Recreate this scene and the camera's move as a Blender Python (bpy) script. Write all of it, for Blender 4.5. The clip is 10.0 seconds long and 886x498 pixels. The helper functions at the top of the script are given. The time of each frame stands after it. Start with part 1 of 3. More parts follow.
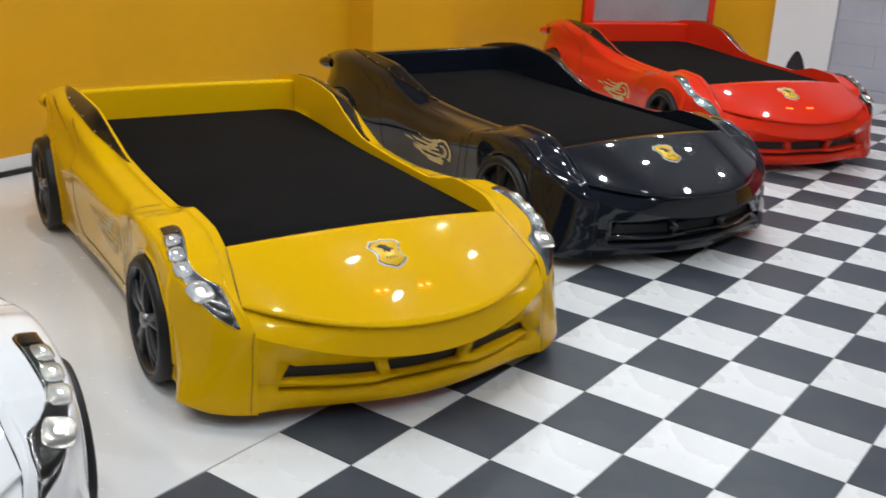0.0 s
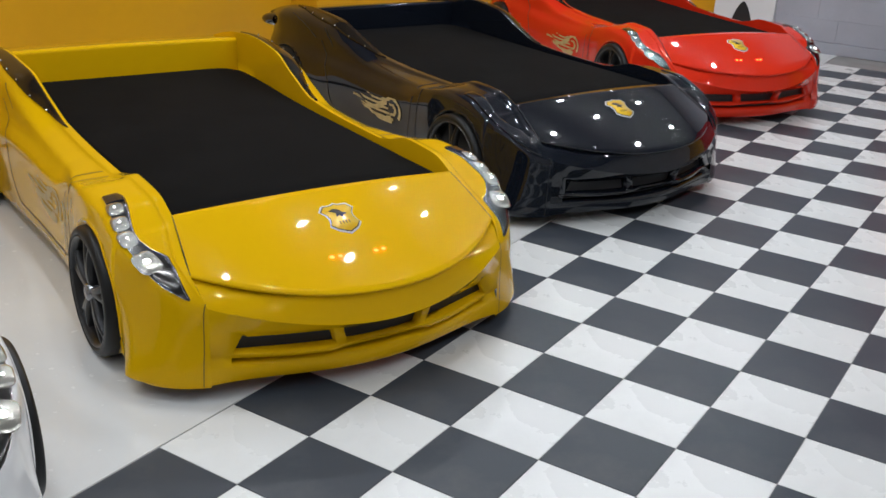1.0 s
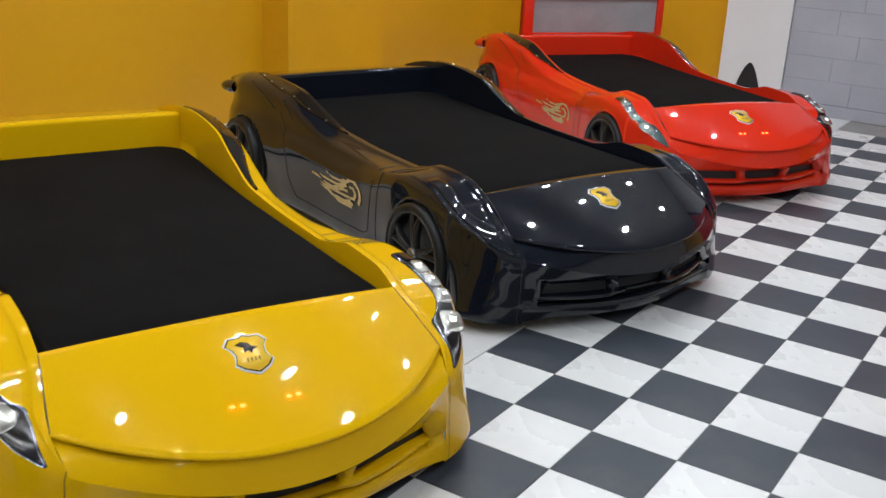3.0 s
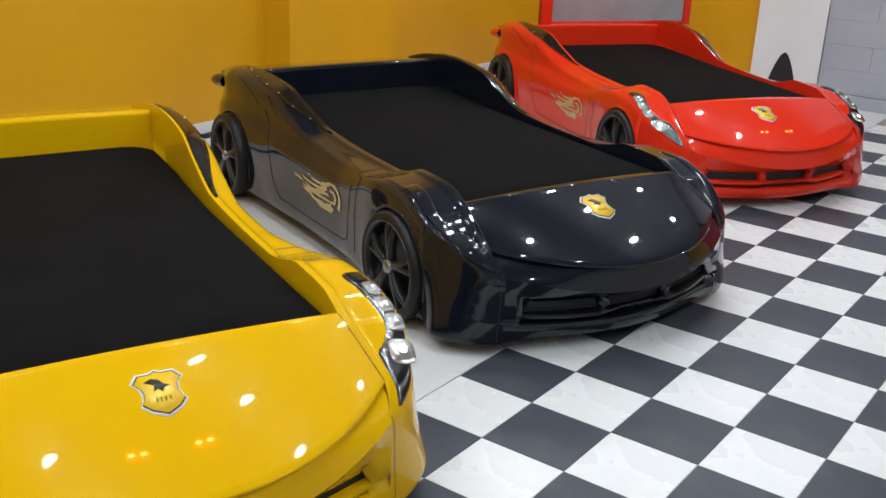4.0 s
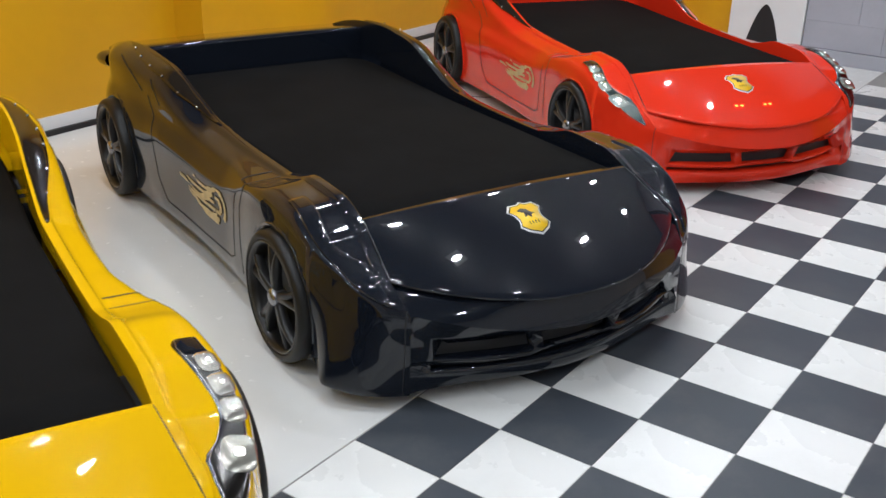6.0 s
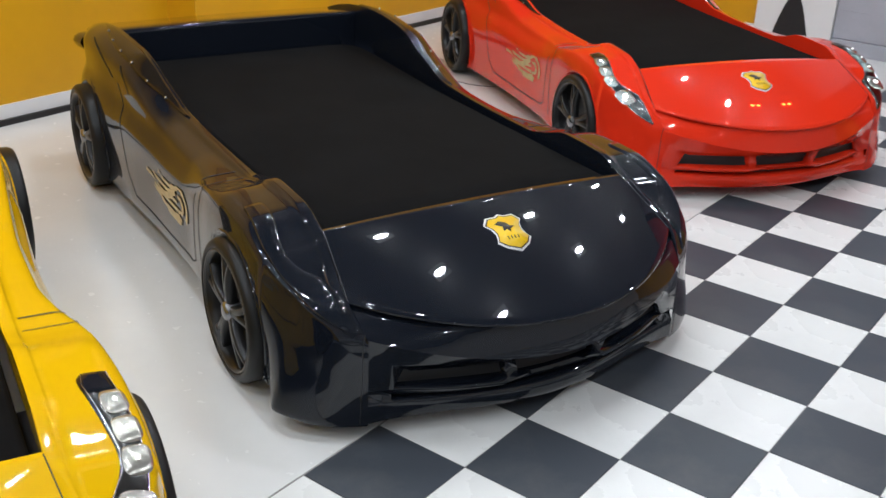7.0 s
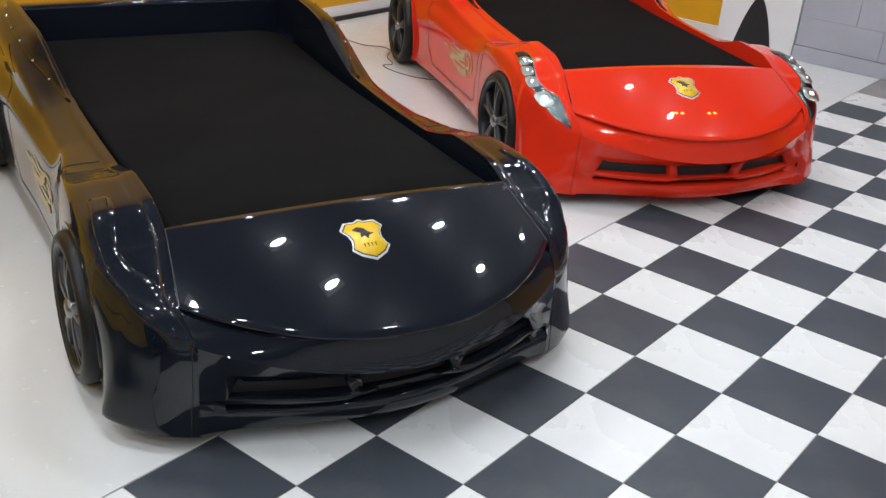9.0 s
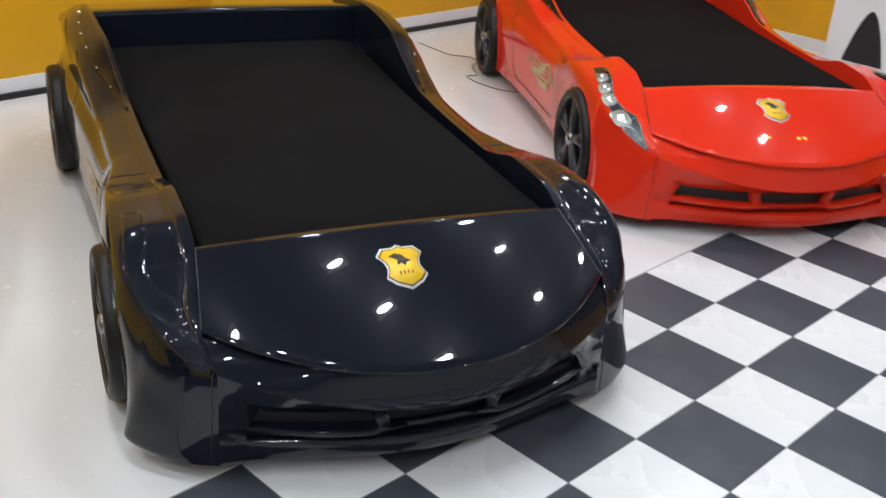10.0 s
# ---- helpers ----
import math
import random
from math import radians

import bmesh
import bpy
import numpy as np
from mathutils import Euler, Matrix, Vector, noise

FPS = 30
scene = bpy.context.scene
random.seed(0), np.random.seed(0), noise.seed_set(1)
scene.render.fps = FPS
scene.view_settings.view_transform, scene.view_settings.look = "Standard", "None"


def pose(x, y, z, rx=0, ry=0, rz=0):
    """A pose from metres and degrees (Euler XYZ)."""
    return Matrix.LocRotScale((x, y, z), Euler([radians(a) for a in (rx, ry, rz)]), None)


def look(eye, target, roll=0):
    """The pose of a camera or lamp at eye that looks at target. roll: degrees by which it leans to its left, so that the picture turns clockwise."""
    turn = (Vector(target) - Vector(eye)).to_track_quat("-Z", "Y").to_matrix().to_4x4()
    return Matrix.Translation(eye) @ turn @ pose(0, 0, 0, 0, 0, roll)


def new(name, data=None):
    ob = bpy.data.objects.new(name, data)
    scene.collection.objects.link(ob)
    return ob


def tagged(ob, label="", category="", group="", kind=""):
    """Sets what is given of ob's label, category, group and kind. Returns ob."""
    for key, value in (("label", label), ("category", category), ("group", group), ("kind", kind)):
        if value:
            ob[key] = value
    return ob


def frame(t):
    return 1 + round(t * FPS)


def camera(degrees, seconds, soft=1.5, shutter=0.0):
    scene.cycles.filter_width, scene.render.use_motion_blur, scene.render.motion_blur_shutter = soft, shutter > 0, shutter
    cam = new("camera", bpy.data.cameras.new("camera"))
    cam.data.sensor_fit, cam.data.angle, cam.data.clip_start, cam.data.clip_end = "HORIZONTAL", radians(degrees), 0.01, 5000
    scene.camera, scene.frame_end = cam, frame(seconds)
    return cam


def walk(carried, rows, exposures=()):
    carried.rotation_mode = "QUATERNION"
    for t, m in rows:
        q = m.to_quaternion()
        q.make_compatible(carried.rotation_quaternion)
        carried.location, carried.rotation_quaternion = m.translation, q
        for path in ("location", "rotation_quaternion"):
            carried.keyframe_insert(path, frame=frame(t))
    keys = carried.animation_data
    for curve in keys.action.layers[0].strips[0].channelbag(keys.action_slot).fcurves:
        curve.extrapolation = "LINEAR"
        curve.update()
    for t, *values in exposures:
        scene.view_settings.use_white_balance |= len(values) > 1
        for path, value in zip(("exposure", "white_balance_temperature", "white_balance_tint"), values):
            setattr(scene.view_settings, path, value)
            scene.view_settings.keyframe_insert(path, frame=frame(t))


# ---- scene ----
cam = camera(46.7, 10.0, soft=1.5, shutter=0.4)
EXPOSURES = [(t, e, 6200, 9) for t, e in ((0, -0.03), (1, -0.20), (2.5, -0.12), (4, 0.04), (7, 0.10), (10, 0.14))]
PATH = [
    (0, (2.045, -1.748, 1.643), (0.956, -0.208, 0.979), 2.9),
    (0.5, (2.029, -1.768, 1.645), (1.039, -0.181, 0.938), 3.6),
    (1, (1.977, -1.694, 1.639), (0.992, -0.119, 0.898), 2.8),
    (1.5, (1.932, -1.529, 1.64), (0.836, -0.052, 0.856), 3.2),
    (2, (1.89, -1.338, 1.666), (0.823, 0.167, 0.893), 4.2),
    (2.5, (1.815, -1.205, 1.665), (0.779, 0.345, 0.941), 4.4),
    (2.7, (1.795, -1.146, 1.677), (0.791, 0.45, 1.009), 3.2),
    (4, (1.836, -0.597, 1.686), (0.743, 0.927, 0.99), 2.5),
    (4.5, (1.748, -0.425, 1.679), (0.745, 1.125, 0.912), 1.5),
    (5, (1.646, -0.253, 1.682), (0.713, 1.352, 0.939), 1.0),
    (5.5, (1.633, -0.006, 1.671), (0.606, 1.532, 0.909), 0.9),
    (7, (1.574, 0.559, 1.651), (0.485, 2.018, 0.822), 2.2),
    (7.5, (1.707, 0.737, 1.648), (0.444, 2.042, 0.811), 3.4),
    (8, (1.83, 0.844, 1.675), (0.544, 2.129, 0.841), 2.9),
    (8.5, (1.847, 0.903, 1.663), (0.568, 2.202, 0.84), 2.5),
    (9, (1.798, 0.935, 1.666), (0.712, 2.382, 0.813), 4.7),
    (9.5, (1.789, 1.01, 1.656), (0.662, 2.41, 0.778), 3.7),
    (10, (1.818, 1.179, 1.673), (0.575, 2.489, 0.813), 4.2),
]
walk(cam, [(t, look(eye, target, roll)) for t, eye, target, roll in PATH], EXPOSURES)

# world and light -------------------------------------------------------------
scene.view_settings.exposure = 0.0
world = bpy.data.worlds.new("room_air")
world.use_nodes = True
world.node_tree.nodes["Background"].inputs[0].default_value = (0.75, 0.8, 0.9, 1)
world.node_tree.nodes["Background"].inputs[1].default_value = 0.15
scene.world = world

CEIL = 3.0
ROWS = (-2.30, -0.85, 0.60, 2.05, 3.50, 4.95, 6.40)
LAMPS = [(dx, y + dy, 6.6) for y in ROWS for dx, dy in ((-0.59, 0.0), (-0.12, 0.12), (0.36, 0.34))]
# rows at x 2.5 and -2.0 are added fill for front floor and west wall
LAMPS += [(2.5, y, 15.0) for y in ROWS] + [(-2.0, y + 0.7, 14.0) for y in ROWS]


# materials ---------------------------------------------------------------------
def nodes_of(name):
    m = bpy.data.materials.new(name)
    m.use_nodes = True
    nt = m.node_tree
    return m, nt, nt.nodes["Principled BSDF"]


def noise_tex(nt, scale, detail=4.0, rough=0.55, coords="Object"):
    tc = nt.nodes.new("ShaderNodeTexCoord")
    n = nt.nodes.new("ShaderNodeTexNoise")
    n.inputs["Scale"].default_value = scale
    n.inputs["Detail"].default_value = detail
    n.inputs["Roughness"].default_value = rough
    nt.links.new(tc.outputs[coords], n.inputs["Vector"])
    return n.outputs[0]


def ramp(nt, src, lo, hi, a, b):
    r = nt.nodes.new("ShaderNodeMapRange")
    r.inputs[1].default_value, r.inputs[2].default_value = lo, hi
    r.inputs[3].default_value, r.inputs[4].default_value = a, b
    nt.links.new(src, r.inputs[0])
    return r.outputs[0]


def mixed(nt, fac, a, b):
    m = nt.nodes.new("ShaderNodeMix")
    m.data_type = "RGBA"
    nt.links.new(fac, m.inputs[0])
    for k, v in ((6, a), (7, b)):
        if isinstance(v, tuple):
            m.inputs[k].default_value = (*v, 1)
        else:
            nt.links.new(v, m.inputs[k])
    return m.outputs[2]


def bump(nt, p, src, strength, dist):
    b = nt.nodes.new("ShaderNodeBump")
    b.inputs["Strength"].default_value, b.inputs["Distance"].default_value = strength, dist
    nt.links.new(src, b.inputs["Height"])
    nt.links.new(b.outputs[0], p.inputs["Normal"])


def surface(name, colour, rough=0.5, metal=0.0, vary=0.12, scale=6.0, grain=0.0, grain_scale=300.0, coat=0.0, rough_vary=0.0):
    """A plain surface with variation at two scales and, if wanted, a fine relief."""
    m, nt, p = nodes_of(name)
    big = noise_tex(nt, scale)
    fine = noise_tex(nt, scale * 14, 3)
    dark = tuple(c * (1 - vary) for c in colour)
    light = tuple(min(1, c * (1 + vary * 0.5)) for c in colour)
    c1 = mixed(nt, ramp(nt, big, 0.3, 0.7, 0, 1), dark, light)
    c2 = mixed(nt, ramp(nt, fine, 0.35, 0.75, 0, 0.3 if vary else 0), c1, dark)
    nt.links.new(c2, p.inputs["Base Color"])
    p.inputs["Metallic"].default_value = metal
    p.inputs["Roughness"].default_value = rough
    if rough_vary:
        nt.links.new(ramp(nt, fine, 0.3, 0.7, rough - rough_vary, rough + rough_vary), p.inputs["Roughness"])
    p.inputs["Coat Weight"].default_value = coat
    p.inputs["Coat Roughness"].default_value = 0.03
    if grain:
        bump(nt, p, noise_tex(nt, grain_scale, 2), grain, 0.001)
    return m


def paint(name, colour, coat_ior=1.5):
    """Gloss lacquer on moulded fibreglass: slight orange peel and dust."""
    m, nt, p = nodes_of(name)
    dust = noise_tex(nt, 9, 5)
    c = mixed(nt, ramp(nt, dust, 0.35, 0.75, 0, 0.10), colour, tuple(0.9 * v + 0.002 for v in colour))
    nt.links.new(c, p.inputs["Base Color"])
    p.inputs["Roughness"].default_value = 0.22
    p.inputs["Specular IOR Level"].default_value = 0.03
    p.inputs["IOR"].default_value = 1.45
    p.inputs["Coat Weight"].default_value = 1.0
    p.inputs["Coat IOR"].default_value = coat_ior
    p.inputs["Coat Roughness"].default_value = 0.018
    bump(nt, p, noise_tex(nt, 4.5, 1.5), 0.10, 0.006)
    nt.links.new(p.inputs["Normal"].links[0].from_socket, p.inputs["Coat Normal"])
    return m


def emitter(name, colour, strength):
    m, nt, p = nodes_of(name)
    p.inputs["Base Color"].default_value = (*colour, 1)
    p.inputs["Emission Color"].default_value = (*colour, 1)
    p.inputs["Emission Strength"].default_value = strength
    return m


def tile_mat(name, colour, rough):
    m, nt, p = nodes_of(name)
    info = nt.nodes.new("ShaderNodeObjectInfo")
    scuff = noise_tex(nt, 3.0, 6, 0.65)
    fine = noise_tex(nt, 55, 4, 0.6)
    k = ramp(nt, info.outputs["Random"], 0, 1, 0.0, 0.22)
    base = mixed(nt, k, colour, tuple(v * 0.8 for v in colour))
    grime = mixed(nt, ramp(nt, scuff, 0.48, 0.8, 0, 0.17), base, (0.30, 0.29, 0.27))
    speck = mixed(nt, ramp(nt, fine, 0.62, 0.8, 0, 0.25), grime, tuple(v * 0.6 + 0.04 for v in colour))
    nt.links.new(speck, p.inputs["Base Color"])
    nt.links.new(ramp(nt, scuff, 0.3, 0.7, rough - 0.06, rough + 0.1), p.inputs["Roughness"])
    bump(nt, p, fine, 0.06, 0.002)
    return m


M_YELLOW = paint("yellow_lacquer", (0.69, 0.398, 0.0001), 1.22)
M_BLACK = paint("black_lacquer", (0.0060, 0.0080, 0.0130), 1.45)
M_RED = paint("red_lacquer", (0.66, 0.028, 0.008), 1.34)
M_WHITE = paint("white_lacquer", (0.80, 0.80, 0.80))
M_FABRIC = surface("black_fabric", (0.0076, 0.0073, 0.0074), 0.9, vary=0.25, scale=5, grain=0.5, grain_scale=700)
M_FABRIC.node_tree.nodes["Principled BSDF"].inputs["Specular IOR Level"].default_value = 0.05
M_RUBBER = surface("tyre_rubber", (0.008, 0.008, 0.008), 0.42, vary=0.2)
M_RUBBER.node_tree.nodes["Principled BSDF"].inputs["Specular IOR Level"].default_value = 0.3
M_RIM = surface("gunmetal_alloy", (0.022, 0.022, 0.023), 0.30, 0.6, vary=0.15)
M_RIMEDGE = surface("bright_alloy", (0.30, 0.30, 0.31), 0.25, 0.9)
M_RIMLIP = surface("satin_dark_lip", (0.075, 0.075, 0.078), 0.3, 0.7, vary=0.2)
# black plastic parts and joints, also the painted dark of the hollows
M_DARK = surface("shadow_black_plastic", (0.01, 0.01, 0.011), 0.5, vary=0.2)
M_SMOKE = surface("smoked_acrylic", (0.012, 0.009, 0.007), 0.12, vary=0.1)
M_CHROME = surface("chrome_film", (0.70, 0.70, 0.69), 0.25, 1.0, vary=0.05)
M_CHROME_DARK = surface("dark_chrome", (0.085, 0.082, 0.078), 0.18, 1.0, vary=0.15, scale=25)
M_PEARL = surface("silver_reflector", (0.42, 0.405, 0.355), 0.24, 0.85, vary=0.15, scale=40)
# emission put in for the white glints on the headlight domes
M_GLINT = emitter("headlight_glint", (1.0, 0.98, 0.94), 2.2)
M_GLINT.node_tree.nodes["Principled BSDF"].inputs["Roughness"].default_value = 0.12
M_INDICATOR = emitter("red_indicator", (1.0, 0.05, 0.006), 16.0)
M_GOLD = surface("gold_decal_film", (0.60, 0.47, 0.22), 0.35, 0.25, vary=0.25, scale=30)
M_BADGE = surface("badge_yellow", (0.88, 0.56, 0.008), 0.3, vary=0.05, coat=1)
M_INK = surface("badge_ink", (0.02, 0.015, 0.012), 0.4)
M_WALL_Y = surface("yellow_wall_paint", (0.66, 0.335, 0.004), 0.38, vary=0.08, scale=1.2, grain=0.10, grain_scale=120)
M_WALL_W = surface("white_wall_paint", (0.72, 0.72, 0.72), 0.5, vary=0.05, scale=1.5)
M_GREY = surface("grey_board", (0.40, 0.41, 0.46), 0.42, vary=0.12, scale=2.5, grain=0.08, grain_scale=200)
M_CEIL = surface("grey_ceiling_paint", (0.20, 0.21, 0.23), 0.8, vary=0.06, scale=1)
M_FLOOR_W = surface("white_vinyl_sheet", (0.74, 0.74, 0.73), 0.22, vary=0.07, scale=1.6, grain=0.05, grain_scale=80, rough_vary=0.06)
M_TILE_W = tile_mat("white_tile", (0.78, 0.78, 0.765), 0.26)
M_TILE_D = tile_mat("charcoal_tile", (0.056, 0.064, 0.078), 0.34)
M_TILE_D.node_tree.nodes["Principled BSDF"].inputs["Specular IOR Level"].default_value = 0.22
M_JOINT = surface("tile_joint", (0.30, 0.29, 0.28), 0.8)
M_HEADPANEL = surface("grey_padded_panel", (0.30, 0.30, 0.31), 0.45, vary=0.2, scale=3, grain=0.2)
M_JOINT_GREY = surface("board_gap", (0.05, 0.05, 0.055), 0.8)
M_REDPANEL = surface("red_gloss_panel", (0.62, 0.025, 0.02), 0.2, vary=0.08, scale=2, coat=0.4)
M_CABLE = surface("black_cable", (0.02, 0.02, 0.02), 0.5)


# mesh helpers --------------------------------------------------------------------
def mesh_of(name, bm, smooth=True, recalc=True):
    if recalc:
        bmesh.ops.recalc_face_normals(bm, faces=bm.faces)
    me = bpy.data.meshes.new(name)
    bm.to_mesh(me)
    bm.free()
    if smooth:
        for p in me.polygons:
            p.use_smooth = True
    return me


def part(name, bm, material, parent=None, label="", smooth=True, recalc=True):
    me = mesh_of(name, bm, smooth, recalc)
    me.materials.append(material)
    ob = new(name, me)
    if parent:
        ob.parent = parent
    if label:
        tagged(ob, label)
    return ob


def add_box(bm, lo, hi, bevel=0.0):
    g = bmesh.ops.create_cube(bm, size=1)["verts"]
    for v in g:
        v.co = Vector([(a + b) / 2 + c * (b - a) for a, b, c in zip(lo, hi, v.co)])
    if bevel:
        es = list({e for v in g for e in v.link_edges})
        bmesh.ops.bevel(bm, geom=es, offset=bevel, segments=2, affect="EDGES", profile=0.6)
    return bm


def box(lo, hi, bevel=0.0):
    return add_box(bmesh.new(), lo, hi, bevel)


def grid_faces(bm, pts, closed_u=False):
    """Faces over a rectangular net of points."""
    rows = [[bm.verts.new(p) for p in r] for r in pts]
    n = len(rows)
    for i in range(n if closed_u else n - 1):
        a, b = rows[i], rows[(i + 1) % n]
        for j in range(len(a) - 1):
            bm.faces.new((a[j], b[j], b[j + 1], a[j + 1]))
    return rows


def lathe(bm, profile, seg=40, axis_y=0.0, cx=0.0, cz=0.0):
    """Turns (radius, y) pairs round the y axis through (cx, cz)."""
    pts = []
    for k in range(seg):
        a = 2 * math.pi * k / seg
        pts.append([(cx + r * math.cos(a), axis_y + y, cz + r * math.sin(a)) for r, y in profile])
    grid_faces(bm, pts, True)


def curve(xs, ys, x):
    """Smooth cubic through the points, without overshoot at the ends."""
    xs, ys = np.asarray(xs, float), np.asarray(ys, float)
    x = min(max(x, xs[0]), xs[-1])
    i = int(min(max(np.searchsorted(xs, x) - 1, 0), len(xs) - 2))
    d = (ys[1:] - ys[:-1]) / (xs[1:] - xs[:-1])
    t = np.empty(len(xs))
    t[0], t[-1] = d[0], d[-1]
    for k in range(1, len(xs) - 1):
        t[k] = 0 if d[k - 1] * d[k] <= 0 else 2 * d[k - 1] * d[k] / (d[k - 1] + d[k])
    h = xs[i + 1] - xs[i]
    s = (x - xs[i]) / h
    return float((1 + 2 * s) * (1 - s) ** 2 * ys[i] + s * (1 - s) ** 2 * h * t[i] + s * s * (3 - 2 * s) * ys[i + 1] + s * s * (s - 1) * h * t[i + 1])


# the shape of a car bed: x forward from the front axle, y to its left, z up ----------------
RX = (-2.22, -2.05, -1.90, -1.70, -1.40, -1.17, -0.95, -0.60, -0.36, -0.25, -0.13, 0.05, 0.167, 0.28, 0.395, 0.480)
RZ = (0.590, 0.640, 0.666, 0.680, 0.662, 0.587, 0.525, 0.508, 0.506, 0.526, 0.556, 0.550, 0.510, 0.452, 0.398, 0.318)
WX = (-2.22, -2.10, -1.90, -1.70, -1.45, -1.20, -0.90, -0.60, -0.40, -0.22, 0.0, 0.14, 0.24, 0.32, 0.385, 0.44, 0.480)
WY = (0.605, 0.675, 0.718, 0.725, 0.712, 0.698, 0.686, 0.688, 0.704, 0.724, 0.737, 0.736, 0.727, 0.708, 0.672, 0.612, 0.538)
SX = (-2.22, -1.90, -1.60, -1.20, -0.80, -0.45, -0.15, 0.05, 0.20, 0.33, 0.415, 0.480)
SZ = (0.46, 0.47, 0.47, 0.44, 0.41, 0.43, 0.472, 0.465, 0.425, 0.370, 0.325, 0.26)
IX = (-2.22, -1.90, -1.60, -1.20, -0.90, 0.167, 0.395, 0.480)
IY = (0.565, 0.575, 0.570, 0.545, 0.530, 0.525, 0.557, 0.538)
BASE = 0.065
WHEELS = ((-0.012, 0.224), (-1.79, 0.224))
WHEEL_R = 0.218


def section(x):
    """The outline of the side at x, from the sill up over the rail to its inner foot."""
    zt, w, zs = curve(RX, RZ, x), curve(WX, WY, x), curve(SX, SZ, x)
    f = min(1.0, max(0.0, (0.480 - x) / 0.16))
    inner = curve(IX, IY, x)
    outer = inner + 0.026 * f
    hump = min(1.0, max(0.0, (-0.95 - x) / 0.3)) * min(1.0, max(0.0, (x + 2.2) / 0.25))
    door = min(1.0, max(0.0, (x + 1.42) / 0.15)) * min(1.0, max(0.0, (-0.34 - x) / 0.15))
    fender = min(1.0, max(0.0, (x + 0.62) / 0.25)) * min(1.0, max(0.0, (0.44 - x) / 0.2))
    k = max(outer, inner + (w - inner) * (0.60 + 0.16 * hump + 0.07 * door * (1 - hump) + 0.11 * fender))
    foot = inner + 0.002 if x < 0.16 else inner
    skirt = min(1.0, max(0.0, (x - 0.205) / 0.10)) * f ** 0.75
    return [
        (w - 0.075 * f + 0.084 * skirt, BASE - 0.012),
        (w - 0.022 * f + 0.056 * skirt, BASE + 0.006),
        (w - 0.012 * f * (1 - 0.7 * door) + 0.030 * skirt, 0.13 + (zs - 0.24) * 0.05),
        (w - 0.008 * skirt, 0.66 * zs),
        (w - 0.008 * f * (1 - 0.6 * door) + 0.005 * fender - 0.016 * skirt, (0.88 + 0.03 * door + 0.03 * fender * (1 - door)) * zs),
        (w - (0.036 - 0.014 * fender) * f - 0.008 * skirt, zs + (0.03 + 0.012 * fender) * f),
        (k, zs + (zt - zs) * (0.62 + 0.12 * fender)),
        (outer + 0.012 * f + 0.28 * hump * (w - outer), zt - (0.016 - 0.005 * fender) * f - 0.004 * hump),
        (outer, zt - 0.003 * f),
        (inner, zt),
        (inner - (inner - foot) * 0.15, zt - 0.012 * f),
        (foot, 0.455 if x < 0.16 else zt - 0.03 * f),
    ]


def side_point(x, v):
    s = section(x)
    n = len(s) - 1
    u = list(range(n + 1))
    return Vector((x, curve(u, [p[0] for p in s], v * n), curve(u, [p[1] for p in s], v * n)))


def side_normal(x, v):
    a = side_point(x + 0.01, v) - side_point(x - 0.01, v)
    b = side_point(x, min(1, v + 0.01)) - side_point(x, max(0, v - 0.01))
    n = a.cross(b)
    n.normalize()
    return n if n.y > 0 or n.z > 0.3 else -n


def hood_point(a, b):
    """a across from -1 to 1, b from the mattress edge (0) to the lip over the nose (1)."""
    zr, zf = 0.510 + 0.026 * (1 - a * a), 0.352 + 0.046 * a * a
    xr, xf = 0.167 + 0.03 * (1 - a * a), 0.655 - 0.260 * abs(a) ** 2.2
    y = a * (0.525 + 0.032 * b)
    return Vector((xr + (xf - xr) * b, y, zr + (zf - zr) * b ** 1.08))


def smile(a):
    return hood_point(a, 1.0)


NOSE_Z = (0.30, 0.264, 0.232, 0.217, 0.162, 0.156, 0.142, 0.122, 0.114, 0.092, 0.060)
NOSE_OUT = (0.0, -0.018, -0.040, -0.056, -0.062, -0.050, -0.056, -0.084, -0.078, -0.068, -0.090)


def nose_point(a, r):
    """Rows of the bumper: -2 and -1 under the lip, 0 the crease, then downwards."""
    s = smile(a)
    crease = Vector((0.668 - 0.188 * a * a, a * 0.538, 0.318 - 0.070 * (1 - a * a)))
    if r == -2:
        k = math.exp(-((abs(a) - 0.78) / 0.16) ** 2)
        return s + Vector((-0.014 - 0.016 * k, 0, -0.010 - 0.006 * k))
    if r == -1:
        return s.lerp(crease, 0.35) + Vector((-0.006 * (1 - abs(a)), 0, 0))
    fade = 1 - abs(a) ** 4
    # the crease falls towards the middle, and the rows down to the openings follow it
    z = crease.z + (NOSE_Z[3] - crease.z) * r / 3 if r < 3 else NOSE_Z[r]
    return Vector((crease.x + NOSE_OUT[r] * fade, crease.y, z))


def mirrored(bm, sgn):
    if sgn < 0:
        for v in bm.verts:
            v.co.y = -v.co.y
    return bm


